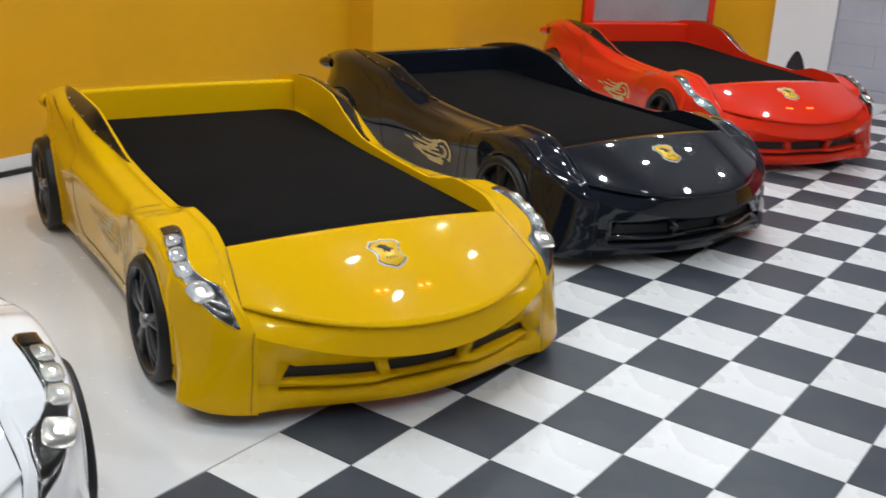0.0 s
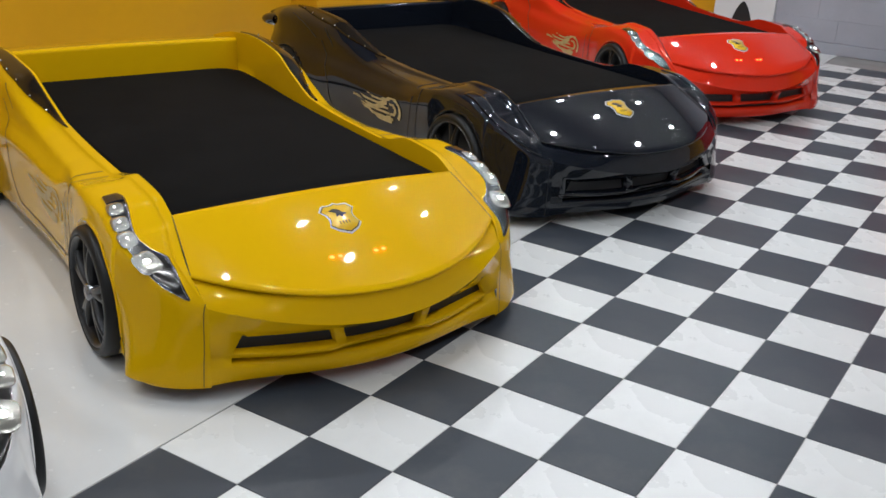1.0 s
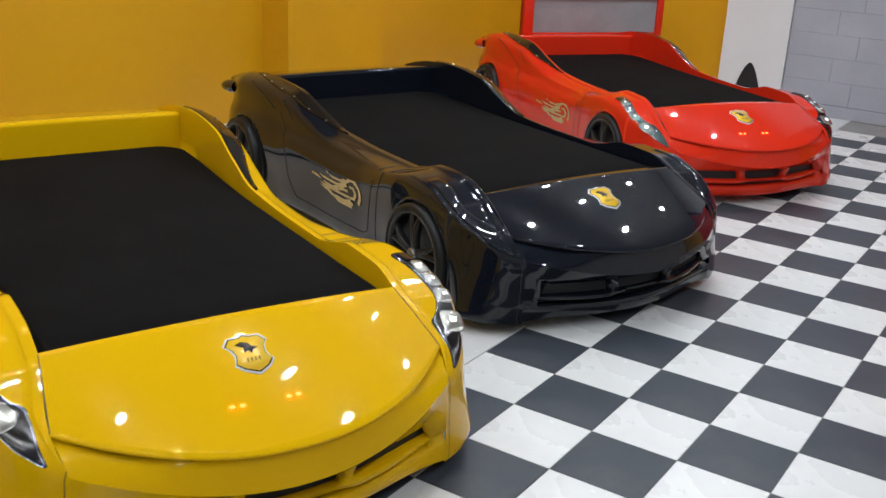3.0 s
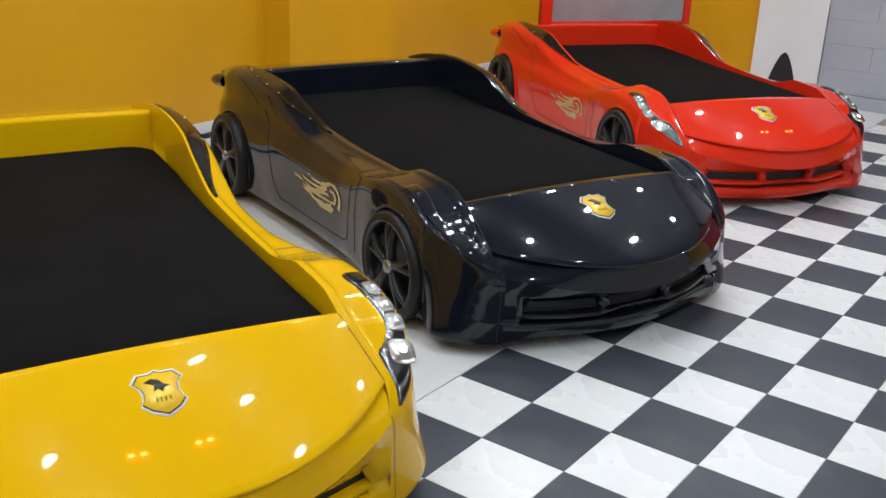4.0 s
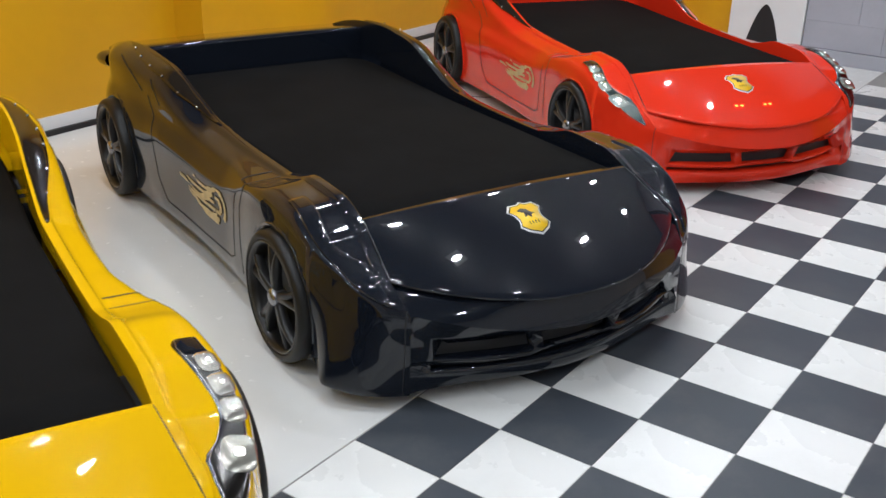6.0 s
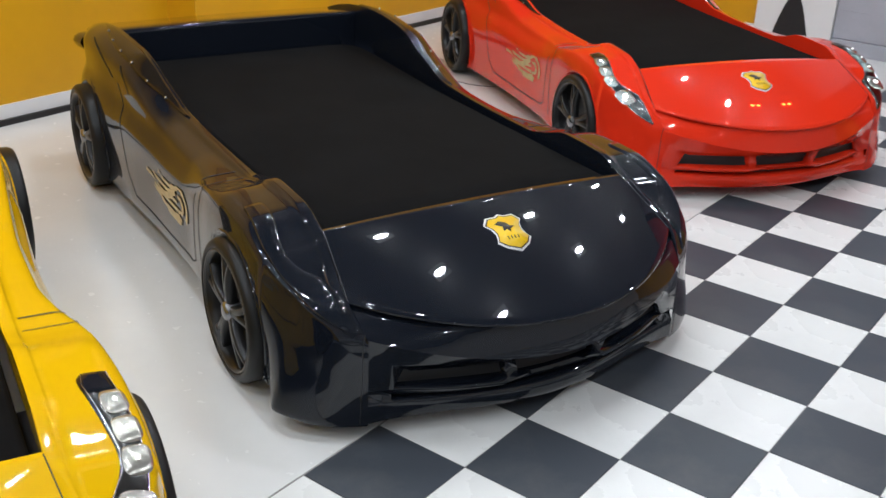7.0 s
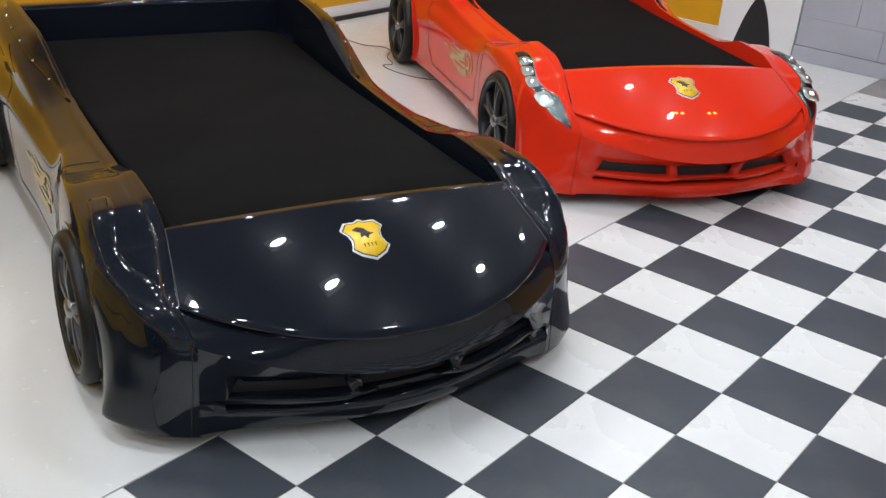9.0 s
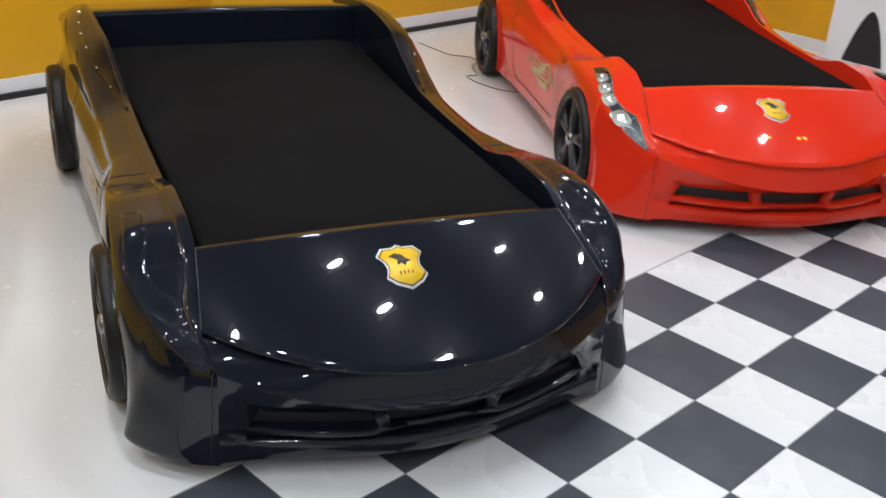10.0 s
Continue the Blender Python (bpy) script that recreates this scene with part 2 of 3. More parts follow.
def side_panel(sgn):
    xs = list(np.arange(-2.22, 0.20, 0.022)) + list(np.linspace(0.20, 0.480, 22))
    vs = np.linspace(0, 1, 45)
    bm = bmesh.new()
    rows = grid_faces(bm, [[side_point(x, v) for v in vs] for x in xs])
    # wheel openings: rim vertices drawn onto the circle, the rest taken out
    gone = []
    for cx, cz in WHEELS:
        r = WHEEL_R + 0.008
        for row in rows:
            for v in row:
                d = math.hypot(v.co.x - cx, v.co.z - cz)
                if d < r and v.co.y > 0.55:
                    if d > r - 0.024:
                        k = r / d
                        v.co.x, v.co.z = cx + (v.co.x - cx) * k, cz + (v.co.z - cz) * k
                    else:
                        gone.append(v)
    bmesh.ops.delete(bm, geom=gone, context="VERTS")
    edge = [e for e in bm.edges if e.is_boundary and any(
        abs(math.hypot(v.co.x - cx, v.co.z - cz) - WHEEL_R - 0.008) < 0.03 for v in e.verts for cx, cz in WHEELS) and e.verts[0].co.y > 0.55 and min(v.co.z for v in e.verts) > 0.06]
    new_geom = bmesh.ops.extrude_edge_only(bm, edges=edge)["geom"]
    for g in new_geom:
        if isinstance(g, bmesh.types.BMVert):
            g.co.y = 0.55
    return mirrored(bm, sgn)


def strip_on_side(x0, x1, lo, hi, n, m, lift, sgn):
    """A skin laid on the side between two lines of v, a little proud of it."""
    bm = bmesh.new()
    pts = []
    for i in range(n + 1):
        x = x0 + (x1 - x0) * i / n
        a, b = lo(x), hi(x)
        pts.append([side_point(x, a + (b - a) * j / m) + side_normal(x, a + (b - a) * j / m) * lift for j in range(m + 1)])
    grid_faces(bm, pts)
    rim = [e for e in bm.edges if e.is_boundary]
    ex = bmesh.ops.extrude_edge_only(bm, edges=rim)["geom"]
    for g in ex:
        if isinstance(g, bmesh.types.BMVert):
            g.co.y -= 1.6 * lift
            g.co.z -= 1.2 * lift
    return mirrored(bm, sgn)


def groove(points, width, sgn, lift=0.0012):
    """A thin dark joint drawn along the side through (x, v) points."""
    bm = bmesh.new()
    path = []
    for (xa, va), (xb, vb) in zip(points, points[1:]):
        for k in range(8):
            path.append((xa + (xb - xa) * k / 8, va + (vb - va) * k / 8))
    path.append(points[-1])
    ps = [(side_point(*p) + side_normal(*p) * lift, side_normal(*p)) for p in path]
    net = []
    for i, (p, n) in enumerate(ps):
        d = ps[min(i + 1, len(ps) - 1)][0] - ps[max(i - 1, 0)][0]
        s = d.cross(n)
        s.normalize()
        net.append([p + s * width / 2, p + n * 0.0008, p - s * width / 2])
    grid_faces(bm, net)
    return mirrored(bm, sgn)


def tube(points, r, seg=8):
    bm = bmesh.new()
    pts = [Vector(p) for p in points]
    net = []
    for i, p in enumerate(pts):
        d = (pts[min(i + 1, len(pts) - 1)] - pts[max(i - 1, 0)]).normalized()
        up = Vector((0, 0, 1)) if abs(d.z) < 0.9 else Vector((1, 0, 0))
        s = d.cross(up).normalized()
        u = s.cross(d)
        net.append([p + (s * math.cos(2 * math.pi * k / seg) + u * math.sin(2 * math.pi * k / seg)) * r for k in range(seg + 1)])
    grid_faces(bm, net)
    bmesh.ops.remove_doubles(bm, verts=bm.verts, dist=1e-6)
    return bm


def hood_mesh():
    bm = bmesh.new()
    na, nb = 44, 20
    net = [[hood_point(-1 + 2 * i / na, j / nb) for j in range(nb + 1)] for i in range(na + 1)]
    rows = grid_faces(bm, net)
    # rounded lip at the front, turned-down edge at the mattress
    front = [r[-1] for r in rows]
    back = [r[0] for r in rows]
    for line, d1, d2 in ((front, (0.004, 0, -0.006), (-0.010, 0, -0.014)), (back, (-0.003, 0, -0.003), (-0.004, 0, -0.06))):
        a = [bm.verts.new(v.co + Vector(d1)) for v in line]
        b = [bm.verts.new(v.co + Vector(d2)) for v in line]
        for p, q in ((line, a), (a, b)):
            for i in range(len(p) - 1):
                bm.faces.new((p[i], p[i + 1], q[i + 1], q[i]))
    return bm


GRILLE = ((-0.88, -0.335), (-0.275, 0.275), (0.335, 0.88))


def nose_mesh():
    cuts = sorted({round(v, 4) for g in GRILLE for v in g} | {round(float(v), 4) for v in np.linspace(-1, 1, 31)})
    rows_r = list(range(-2, len(NOSE_Z)))
    bm = bmesh.new()
    net = []
    for a in cuts:
        col = []
        for r in rows_r:
            p = nose_point(a, r)
            if r == 4:
                # the cross bars lean towards the middle at their foot
                p.y -= 0.018 * math.copysign(1, a) * (1 if 0.2 < abs(a) < 0.4 else 0)
            if r == 3 and 0.82 < abs(a) < 0.90:
                # the openings run out to a point at the foot
                p.y -= 0.030 * math.copysign(1, a)
            if r in (5, 6):
                # the blade draws back between the bars and towards its ends
                p.x -= 0.016 * max(0.0, 1 - (a / 0.33) ** 4) + 0.012 * min(1.0, max(0.0, (abs(a) - 0.6) / 0.3))
                p.z += 0.006 * max(0.0, 1 - (a / 0.33) ** 4)
            col.append(p)
        net.append(col)
    rows = grid_faces(bm, net)
    for col in rows:
        for k in (2, 10):
            for e in col[k].link_edges:
                o = e.other_vert(col[k])
                if any(c[k] is o for c in rows):
                    e.smooth = False
    dead = []
    for i in range(len(cuts) - 1):
        mid = (cuts[i] + cuts[i + 1]) / 2
        for k in range(len(rows_r) - 1):
            r = rows_r[k]
            upper = r == 3 and any(g[0] < mid < g[1] for g in GRILLE)
            lower = r == 6 and abs(mid) < 0.88
            if upper or lower:
                dead.append(next(f for f in rows[i][k].link_faces if rows[i + 1][k + 1] in f.verts))
    bmesh.ops.delete(bm, geom=dead, context="FACES")
    inner = [e for e in bm.edges if e.is_boundary and all(0.115 < v.co.z < 0.218 for v in e.verts) and all(abs(v.co.y) < 0.515 for v in e.verts)]
    for g in bmesh.ops.extrude_edge_only(bm, edges=inner)["geom"]:
        if isinstance(g, bmesh.types.BMVert):
            g.co.x -= 0.040
    return bm


def wheel_well(sgn, cx, cz):
    bm = bmesh.new()
    lathe(bm, [(WHEEL_R + 0.012, 0.62), (WHEEL_R + 0.012, 0.50), (0.0, 0.50)], 36, 0, cx, cz)
    for v in bm.verts:
        v.co.z = max(v.co.z, 0.056)
    return mirrored(bm, sgn)


def build_wheel(parent, cx, cz, sgn):
    """Tyre, rim with five split spokes, hub cap."""
    y0 = 0.646
    bm = bmesh.new()
    R = WHEEL_R
    lathe(bm, [(R - 0.045, 0.0), (R - 0.012, 0.002), (R, 0.016), (R, 0.094), (R - 0.004, 0.105), (R - 0.012, 0.113), (R - 0.024, 0.116), (R - 0.030, 0.111), (R - 0.032, 0.09)], 56, y0, cx, cz)
    tyre = part("tyre", mirrored(bm, sgn), M_RUBBER, parent)
    bm = bmesh.new()
    lathe(bm, [(R - 0.032, 0.107), (R - 0.036, 0.111), (R - 0.042, 0.107), (R - 0.048, 0.085), (R - 0.054, 0.03), (0.03, 0.025), (0.0, 0.025)], 56, y0, cx, cz)
    rim = part("rim", mirrored(bm, sgn), M_RIM, parent)
    for k in range(5):
        base = 2 * math.pi * k / 5 + 0.3
        bm = bmesh.new()
        for half in (-1, 1):
            net = []
            for s in range(9):
                f = s / 8
                r = 0.026 + (R - 0.046 - 0.026) * f
                a = base + half * (0.05 + 0.13 * f * f)
                w = 0.014 - 0.004 * f
                y = y0 + 0.106 + 0.006 * math.sin(math.pi * f) - 0.004 * f
                ca, sa = math.cos(a), math.sin(a)
                ring = []
                for du, dy in ((-1, -0.03), (-1, -0.004), (-0.55, 0), (0.55, 0), (1, -0.004), (1, -0.03)):
                    ring.append((cx + r * ca - du * w * sa, y + dy, cz + r * sa + du * w * ca))
                net.append(ring)
            grid_faces(bm, net)
        part("spoke", mirrored(bm, sgn), M_RIM, rim)
    bm = bmesh.new()
    lathe(bm, [(0.030, 0.07), (0.030, 0.108), (0.025, 0.116), (0.012, 0.119), (0.0, 0.119)], 24, y0, cx, cz)
    part("hub_cap", mirrored(bm, sgn), M_RIMEDGE, rim, "small bright hub cap")
    bm = bmesh.new()
    lathe(bm, [(R - 0.031, 0.108), (R - 0.033, 0.1135), (R - 0.037, 0.1135), (R - 0.040, 0.108)], 56, y0, cx, cz)
    part("rim_edge", mirrored(bm, sgn), M_RIMLIP, rim, "thin satin rim edge")


HLX = (-0.03, -0.005, 0.07, 0.13, 0.20, 0.262, 0.305, 0.342, 0.385, 0.418, 0.441)
HLV_LO = (0.535, 0.533, 0.518, 0.503, 0.490, 0.480, 0.475, 0.480, 0.500, 0.525, 0.555)
HLV_HI = (0.578, 0.584, 0.578, 0.570, 0.562, 0.582, 0.622, 0.625, 0.608, 0.588, 0.565)


def squared(c):
    """Turns a circle into a rounded square."""
    return math.copysign(abs(c) ** 0.62, c)


def headlight(parent, sgn, dark=False):
    lo = lambda x: curve(HLX, HLV_LO, x)
    hi = lambda x: curve(HLX, HLV_HI, x)
    case = part("headlight", strip_on_side(-0.025, 0.439, lo, hi, 34, 6, 0.004, sgn), M_BLACK if dark else M_CHROME_DARK, parent, "blank black headlight moulding" if dark else "tapering chrome headlight strip")
    for edge in () if dark else (lo, hi):
        pts = [(x, edge(x)) for x in np.linspace(-0.025, 0.438, 12)]
        part("bezel", groove(pts, 0.0016, sgn, 0.0055), M_CHROME, case, "thin chrome bezel")
    if dark:
        return
    part("lens_cap", strip_on_side(-0.021, 0.045, lambda x: lo(x) + 0.004, lambda x: hi(x) - 0.004, 8, 4, 0.0075, sgn), M_BLACK, case, "glossy black lamp end")
    for x, size, big in ((0.080, 0.026, 0), (0.146, 0.027, 0), (0.212, 0.028, 0), (0.306, 0.038, 1)):
        v = lo(x) * 0.5 + hi(x) * 0.5
        p, n = side_point(x, v), side_normal(x, v)
        t1 = (side_point(x + 0.02, lo(x + 0.02) * 0.5 + hi(x + 0.02) * 0.5) - p).normalized()
        t2 = n.cross(t1)

        def dome(radius, steps, stretch):
            bm = bmesh.new()
            rings = []
            for rr, h in steps:
                rings.append([p + n * h + (t1 * squared(math.cos(a)) * stretch + t2 * squared(math.sin(a))) * radius * rr for a in [2 * math.pi * k / 24 for k in range(25)]])
            grid_faces(bm, rings)
            bmesh.ops.remove_doubles(bm, verts=bm.verts, dist=1e-5)
            return mirrored(bm, sgn)

        cup = part("reflector", dome(size, ((1.0, 0.004), (0.85, 0.008), (0.5, 0.0105), (0.0, 0.0115)), 1.22), M_PEARL, case, "silvery lamp dome")
        part("bulb", dome(size * (0.30 if big else 0.17), ((1.0, 0.0108), (0.6, 0.0135), (0.0, 0.0145)), 1.0), M_GLINT, cup, "white bulb with glow added for its glint")


def shield(scale, lift):
    """A heater shield with notched shoulders, laid on the hood."""
    out = [(0.0, 0.50), (0.10, 0.44), (0.31, 0.45), (0.43, 0.29), (0.33, 0.15), (0.30, 0.0), (0.33, -0.12), (0.38, -0.22), (0.25, -0.38), (0.0, -0.52)]
    ring = out + [(-x, y) for x, y in reversed(out[1:-1])]
    return flat_on_hood([(x * scale, y * scale) for x, y in ring], lift)


BADGE_B = 0.34
BADGE_Y = -0.024


def flat_on_hood(ring, lift):
    o = hood_point(0, BADGE_B) + Vector((0, BADGE_Y, 0))
    u = Vector((0, 1, 0))
    w = (hood_point(0, BADGE_B - 0.05) - hood_point(0, BADGE_B + 0.05)).normalized()
    n = w.cross(-u)
    n = n if n.z > 0 else -n
    bm = bmesh.new()
    top = [bm.verts.new(o + u * x + w * y + n * (lift - 0.7 * x * x)) for x, y in ring]
    c = bm.verts.new(o + u * (sum(p[0] for p in ring) / len(ring)) + w * (sum(p[1] for p in ring) / len(ring)) + n * lift)
    low = [bm.verts.new(v.co - n * 0.005) for v in top]
    m = len(top)
    for i in range(m):
        j = (i + 1) % m
        bm.faces.new((top[i], top[j], c))
        bm.faces.new((top[j], top[i], low[i], low[j]))
    return bm


def on_side(x, z, lift=0.0):
    v = min(np.linspace(0.05, 0.62, 80), key=lambda q: abs(side_point(x, q).z - z))
    return side_point(x, v) + side_normal(x, v) * lift


def arch_lip(cx, cz, sgn):
    pts = []
    for k in range(29):
        a = radians(-18 + 216 * k / 28)
        r = WHEEL_R + 0.015
        x, z = cx + r * math.cos(a), cz + r * math.sin(a)
        pts.append(on_side(min(x, 0.44), z, -0.002))
    return mirrored(tube(pts, 0.006, 8), sgn)


def flame(points, lift, sgn):
    """A flat film cut to an outline of (x, z) points, on the door."""
    bm = bmesh.new()
    def on(x, z):
        v = min(np.linspace(0.1, 0.5, 41), key=lambda q: abs(side_point(x, q).z - z))
        return side_point(x, v) + side_normal(x, v) * lift
    n = len(points) // 2
    net = [[on(*points[i]), on(*points[-1 - i])] for i in range(n)]
    grid_faces(bm, net)
    return mirrored(bm, sgn)


def door_decal(parent, sgn):
    """Gold winged emblem: swept feathers behind a ring."""
    root = None
    cx, cz = -0.640, 0.312
    for k, reach in enumerate((0.22, 0.34, 0.36, 0.33, 0.28, 0.20)):
        root_x, root_z = cx - 0.060 + 0.014 * k, cz + 0.046 - 0.022 * k
        tip_x, tip_z = cx - 0.03 - reach, cz + 0.046 - 0.018 * k
        pts_top, pts_low = [], []
        for s in range(8):
            f = s / 7
            x = root_x + (tip_x - root_x) * f
            z = root_z + (tip_z - root_z) * f - 0.014 * math.sin(math.pi * f)
            w = 0.0078 * (1 - f) ** 0.6 + 0.001
            pts_top.append((x, z + w))
            pts_low.append((x, z - w))
        ob = part("feather" if root else "door_emblem", flame(pts_top + pts_low[::-1], 0.003, sgn), M_GOLD, root or parent)
        root = root or tagged(ob, "gold winged emblem film on the door")
    for r0, r1, a0, a1 in ((0.050, 0.066, -0.7, 3.0), (0.018, 0.034, -1.9, 2.2), (0.044, 0.058, -2.2, -1.3)):
        top, low = [], []
        for s in range(20):
            a = a0 + (a1 - a0) * s / 19
            top.append((cx + 1.45 * r1 * math.cos(a), cz + r1 * math.sin(a)))
            low.append((cx + 1.45 * r0 * math.cos(a), cz + r0 * math.sin(a)))
        part("ring", flame(top + low[::-1], 0.003, sgn), M_GOLD, root)


def rear_panel():
    bm = bmesh.new()
    # inner board
    net = []
    for y in np.linspace(-0.575, 0.575, 17):
        zt = 0.634 + 0.006 * (1 - (y / 0.575) ** 2)
        net.append([(-1.887, y, 0.42), (-1.887, y, 0.44), (-1.886, y, zt - 0.045), (-1.886, y, zt - 0.018), (-1.886, y, zt - 0.010), (-1.890, y, zt - 0.003), (-1.900, y, zt), (-1.93, y, zt), (-2.20, y, zt - 0.035), (-2.23, y, zt - 0.06), (-2.225, y, 0.42), (-2.20, y, 0.25), (-2.17, y, 0.06)])
    grid_faces(bm, net)
    return bm


def car_bed(name, label, finish, place, dark_lights=False, emblem=True, headboard=False):
    root = new(name)
    root.matrix_world = place
    tagged(root, label, "car bed", "row of car beds")
    for sgn in (1, -1):
        part("side_panel", side_panel(sgn), finish, root)
    part("hood", hood_mesh(), finish, root)
    part("front_bumper", nose_mesh(), finish, root)
    for sgn in (1, -1):
        part("hood_joint", tube([hood_point(sgn, b) + Vector((0, 0, 0.0002)) for b in np.linspace(0.02, 1.0, 12)], 0.0014, 6), M_DARK, root)
    part("rear_panel", rear_panel(), finish, root)
    # black sheet paints the intake hollow dark; black base block under the bed floor
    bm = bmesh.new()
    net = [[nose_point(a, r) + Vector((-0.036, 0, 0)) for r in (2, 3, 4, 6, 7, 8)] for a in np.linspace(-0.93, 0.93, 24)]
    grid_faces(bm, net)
    part("intake_backing", bm, M_DARK, root, "black sheet for the dark of the air intake hollow")
    part("bed_base", box((-2.16, -0.50, 0.13), (0.30, 0.50, 0.36)), M_DARK, root, smooth=False)
    for sgn in (1, -1):
        headlight(root, sgn, dark_lights)
        win = part("side_window", strip_on_side(-1.86, -0.93, lambda x: 0.745 - 0.128 * math.sin(math.pi * min(1, max(0, (x + 1.86) / 0.93))) ** 0.8, lambda x: 0.755, 30, 6, 0.005, sgn), M_SMOKE, root, "smoked acrylic side window strip")
        for k in range(6):
            x = -1.72 + 0.125 * k
            v = 0.745 - 0.114 * math.sin(math.pi * (x + 1.86) / 0.93) ** 0.8
            p = side_point(x, v) + side_normal(x, v) * 0.006
            bm = bmesh.new()
            bmesh.ops.create_icosphere(bm, subdivisions=1, radius=0.006)
            for q in bm.verts:
                q.co += p
            part("rivet", mirrored(bm, sgn), M_CHROME, win, "small chrome rivet")
        door = [(-1.42, 0.50), (-1.36, 0.43), (-1.335, 0.36), (-1.28, 0.24), (-1.20, 0.19), (-0.9, 0.185), (-0.53, 0.195), (-0.48, 0.21), (-0.465, 0.28), (-0.445, 0.40)]
        part("door_joint", groove(door, 0.0062, sgn), M_DARK, root)
        part("door_joint", groove([(-0.40, 0.18), (-0.385, 0.36), (-0.36, 0.46)], 0.006, sgn), M_DARK, root)
        part("vent_line", groove([(-0.43, 0.46), (-0.42, 0.56), (-0.41, 0.63)], 0.007, sgn), M_DARK, root)
        part("vent_line", groove([(-0.35, 0.46), (-0.345, 0.56), (-0.34, 0.63)], 0.005, sgn), M_DARK, root)
        part("bumper_joint", groove([(0.472, 0.02), (0.472, 0.5), (0.468, 0.8)], 0.0025, sgn), M_DARK, root)
        part("fender_line", groove([(-1.78, 0.60), (-1.62, 0.56), (-1.48, 0.50)], 0.006, sgn), M_DARK, root)
        part("fender_line", groove([(-1.40, 0.58), (-1.33, 0.53), (-1.30, 0.50)], 0.006, sgn), M_DARK, root)
        # tail fin over the rear corner
        bm = bmesh.new()
        net = []
        for s in range(9):
            f = s / 8
            x = -2.06 - 0.20 * f
            h = 0.040 * (1 - 0.9 * f ** 4)
            c = (0.615 + 0.02 * f, 0.555 - 0.02 * f)
            net.append([(x, c[0] + 0.055 * (1 - 0.9 * f ** 4) * math.cos(a), c[1] + h * math.sin(a)) for a in [2 * math.pi * k / 12 for k in range(13)]])
        grid_faces(bm, net)
        part("tail_fin", mirrored(bm, sgn), finish, root)
        if emblem:
            door_decal(root, sgn)
        for cx, cz in WHEELS:
            part("wheel_arch", wheel_well(sgn, cx, cz), M_DARK, root)
            part("arch_lip", arch_lip(cx, cz, sgn), finish, root)
            wheel = new("wheel")
            wheel.parent = root
            build_wheel(wheel, cx, cz, sgn)
    badge = part("hood_badge", shield(0.150, 0.0035), M_WHITE, root, "shield badge with white edge")
    part("badge_border", shield(0.138, 0.0045), M_INK, badge)
    part("badge_field", shield(0.130, 0.0055), M_BADGE, badge)
    part("badge_mark", flat_on_hood([(-0.032, 0.036), (-0.014, 0.044), (0.004, 0.036), (0.012, 0.022), (0.026, 0.016), (0.010, 0.010), (0.004, -0.002), (-0.004, 0.010), (-0.016, 0.004), (-0.012, 0.022)], 0.0065), M_INK, badge)
    for y in (-0.135, -0.108, 0.016, 0.043):
        if not dark_lights:
            o = hood_point(y / 0.54, 0.68)
            bm = bmesh.new()
            bmesh.ops.create_uvsphere(bm, u_segments=12, v_segments=8, radius=0.0085)
            for q in bm.verts:
                q.co = Vector((q.co.x, q.co.y, q.co.z * 0.5)) + o
            part("indicator_led", bm, M_INDICATOR, root, "small lit red hood light")
    for k in range(4):
        x = -0.018 + 0.011 * k
        part("badge_bar", flat_on_hood([(x, -0.018), (x + 0.0035, -0.017), (x + 0.002, -0.030), (x, -0.031)], 0.0065), M_INK, badge)
    if headboard:
        y0, y1, z0, z1 = -0.25, 1.05, 0.585, 0.93
        frame_part = part("headboard", box((-2.27, y0, z0), (-2.235, y1, z1), 0.006), M_DARK, root, "raised headboard with grey panel")
        for lo, hi in (((-2.285, y0, z0), (-2.205, y0 + 0.085, z1)), ((-2.285, y1 - 0.06, z0), (-2.205, y1, z1)), ((-2.285, y0 + 0.085, z1 - 0.05), (-2.205, y1 - 0.06, z1)), ((-2.285, y0 + 0.085, z0), (-2.205, y1 - 0.06, z0 + 0.03))):
            part("rail", box(lo, hi, 0.008), finish, frame_part)
        part("panel", box((-2.236, y0 + 0.085, z0 + 0.03), (-2.226, y1 - 0.06, z1 - 0.05)), M_HEADPANEL, frame_part, "smooth grey panel", False)
    return root


def mattress_layers():
    """Outlines of a slab with rounded corners at the rear and a soft top edge, from the foot up."""
    half = lambda x: curve(IX, IY, x) - 0.018
    ring = [(x, -half(x)) for x in np.linspace(-1.70, 0.14, 14)] + [(0.19, -0.49), (0.19, 0.49)]
    ring += [(x, half(x)) for x in np.linspace(0.14, -1.70, 14)]
    for cy, a0 in ((half(-1.75) - 0.12, 0), (0.12 - half(-1.75), 90)):
        for k in range(7):
            a = radians(90 + a0 + 15 * k)
            ring.append((-1.755 + 0.12 * math.cos(a), cy + 0.12 * math.sin(a)))
    layers = []
    for inset, z in ((0.0, 0.36), (0.0, 0.474), (0.003, 0.485), (0.008, 0.491), (0.016, 0.494)):
        layers.append([(x + inset * (1 if x < -1.7 else 0), y * (1 - inset / 0.505), z) for x, y in ring + ring[:1]])
    return layers


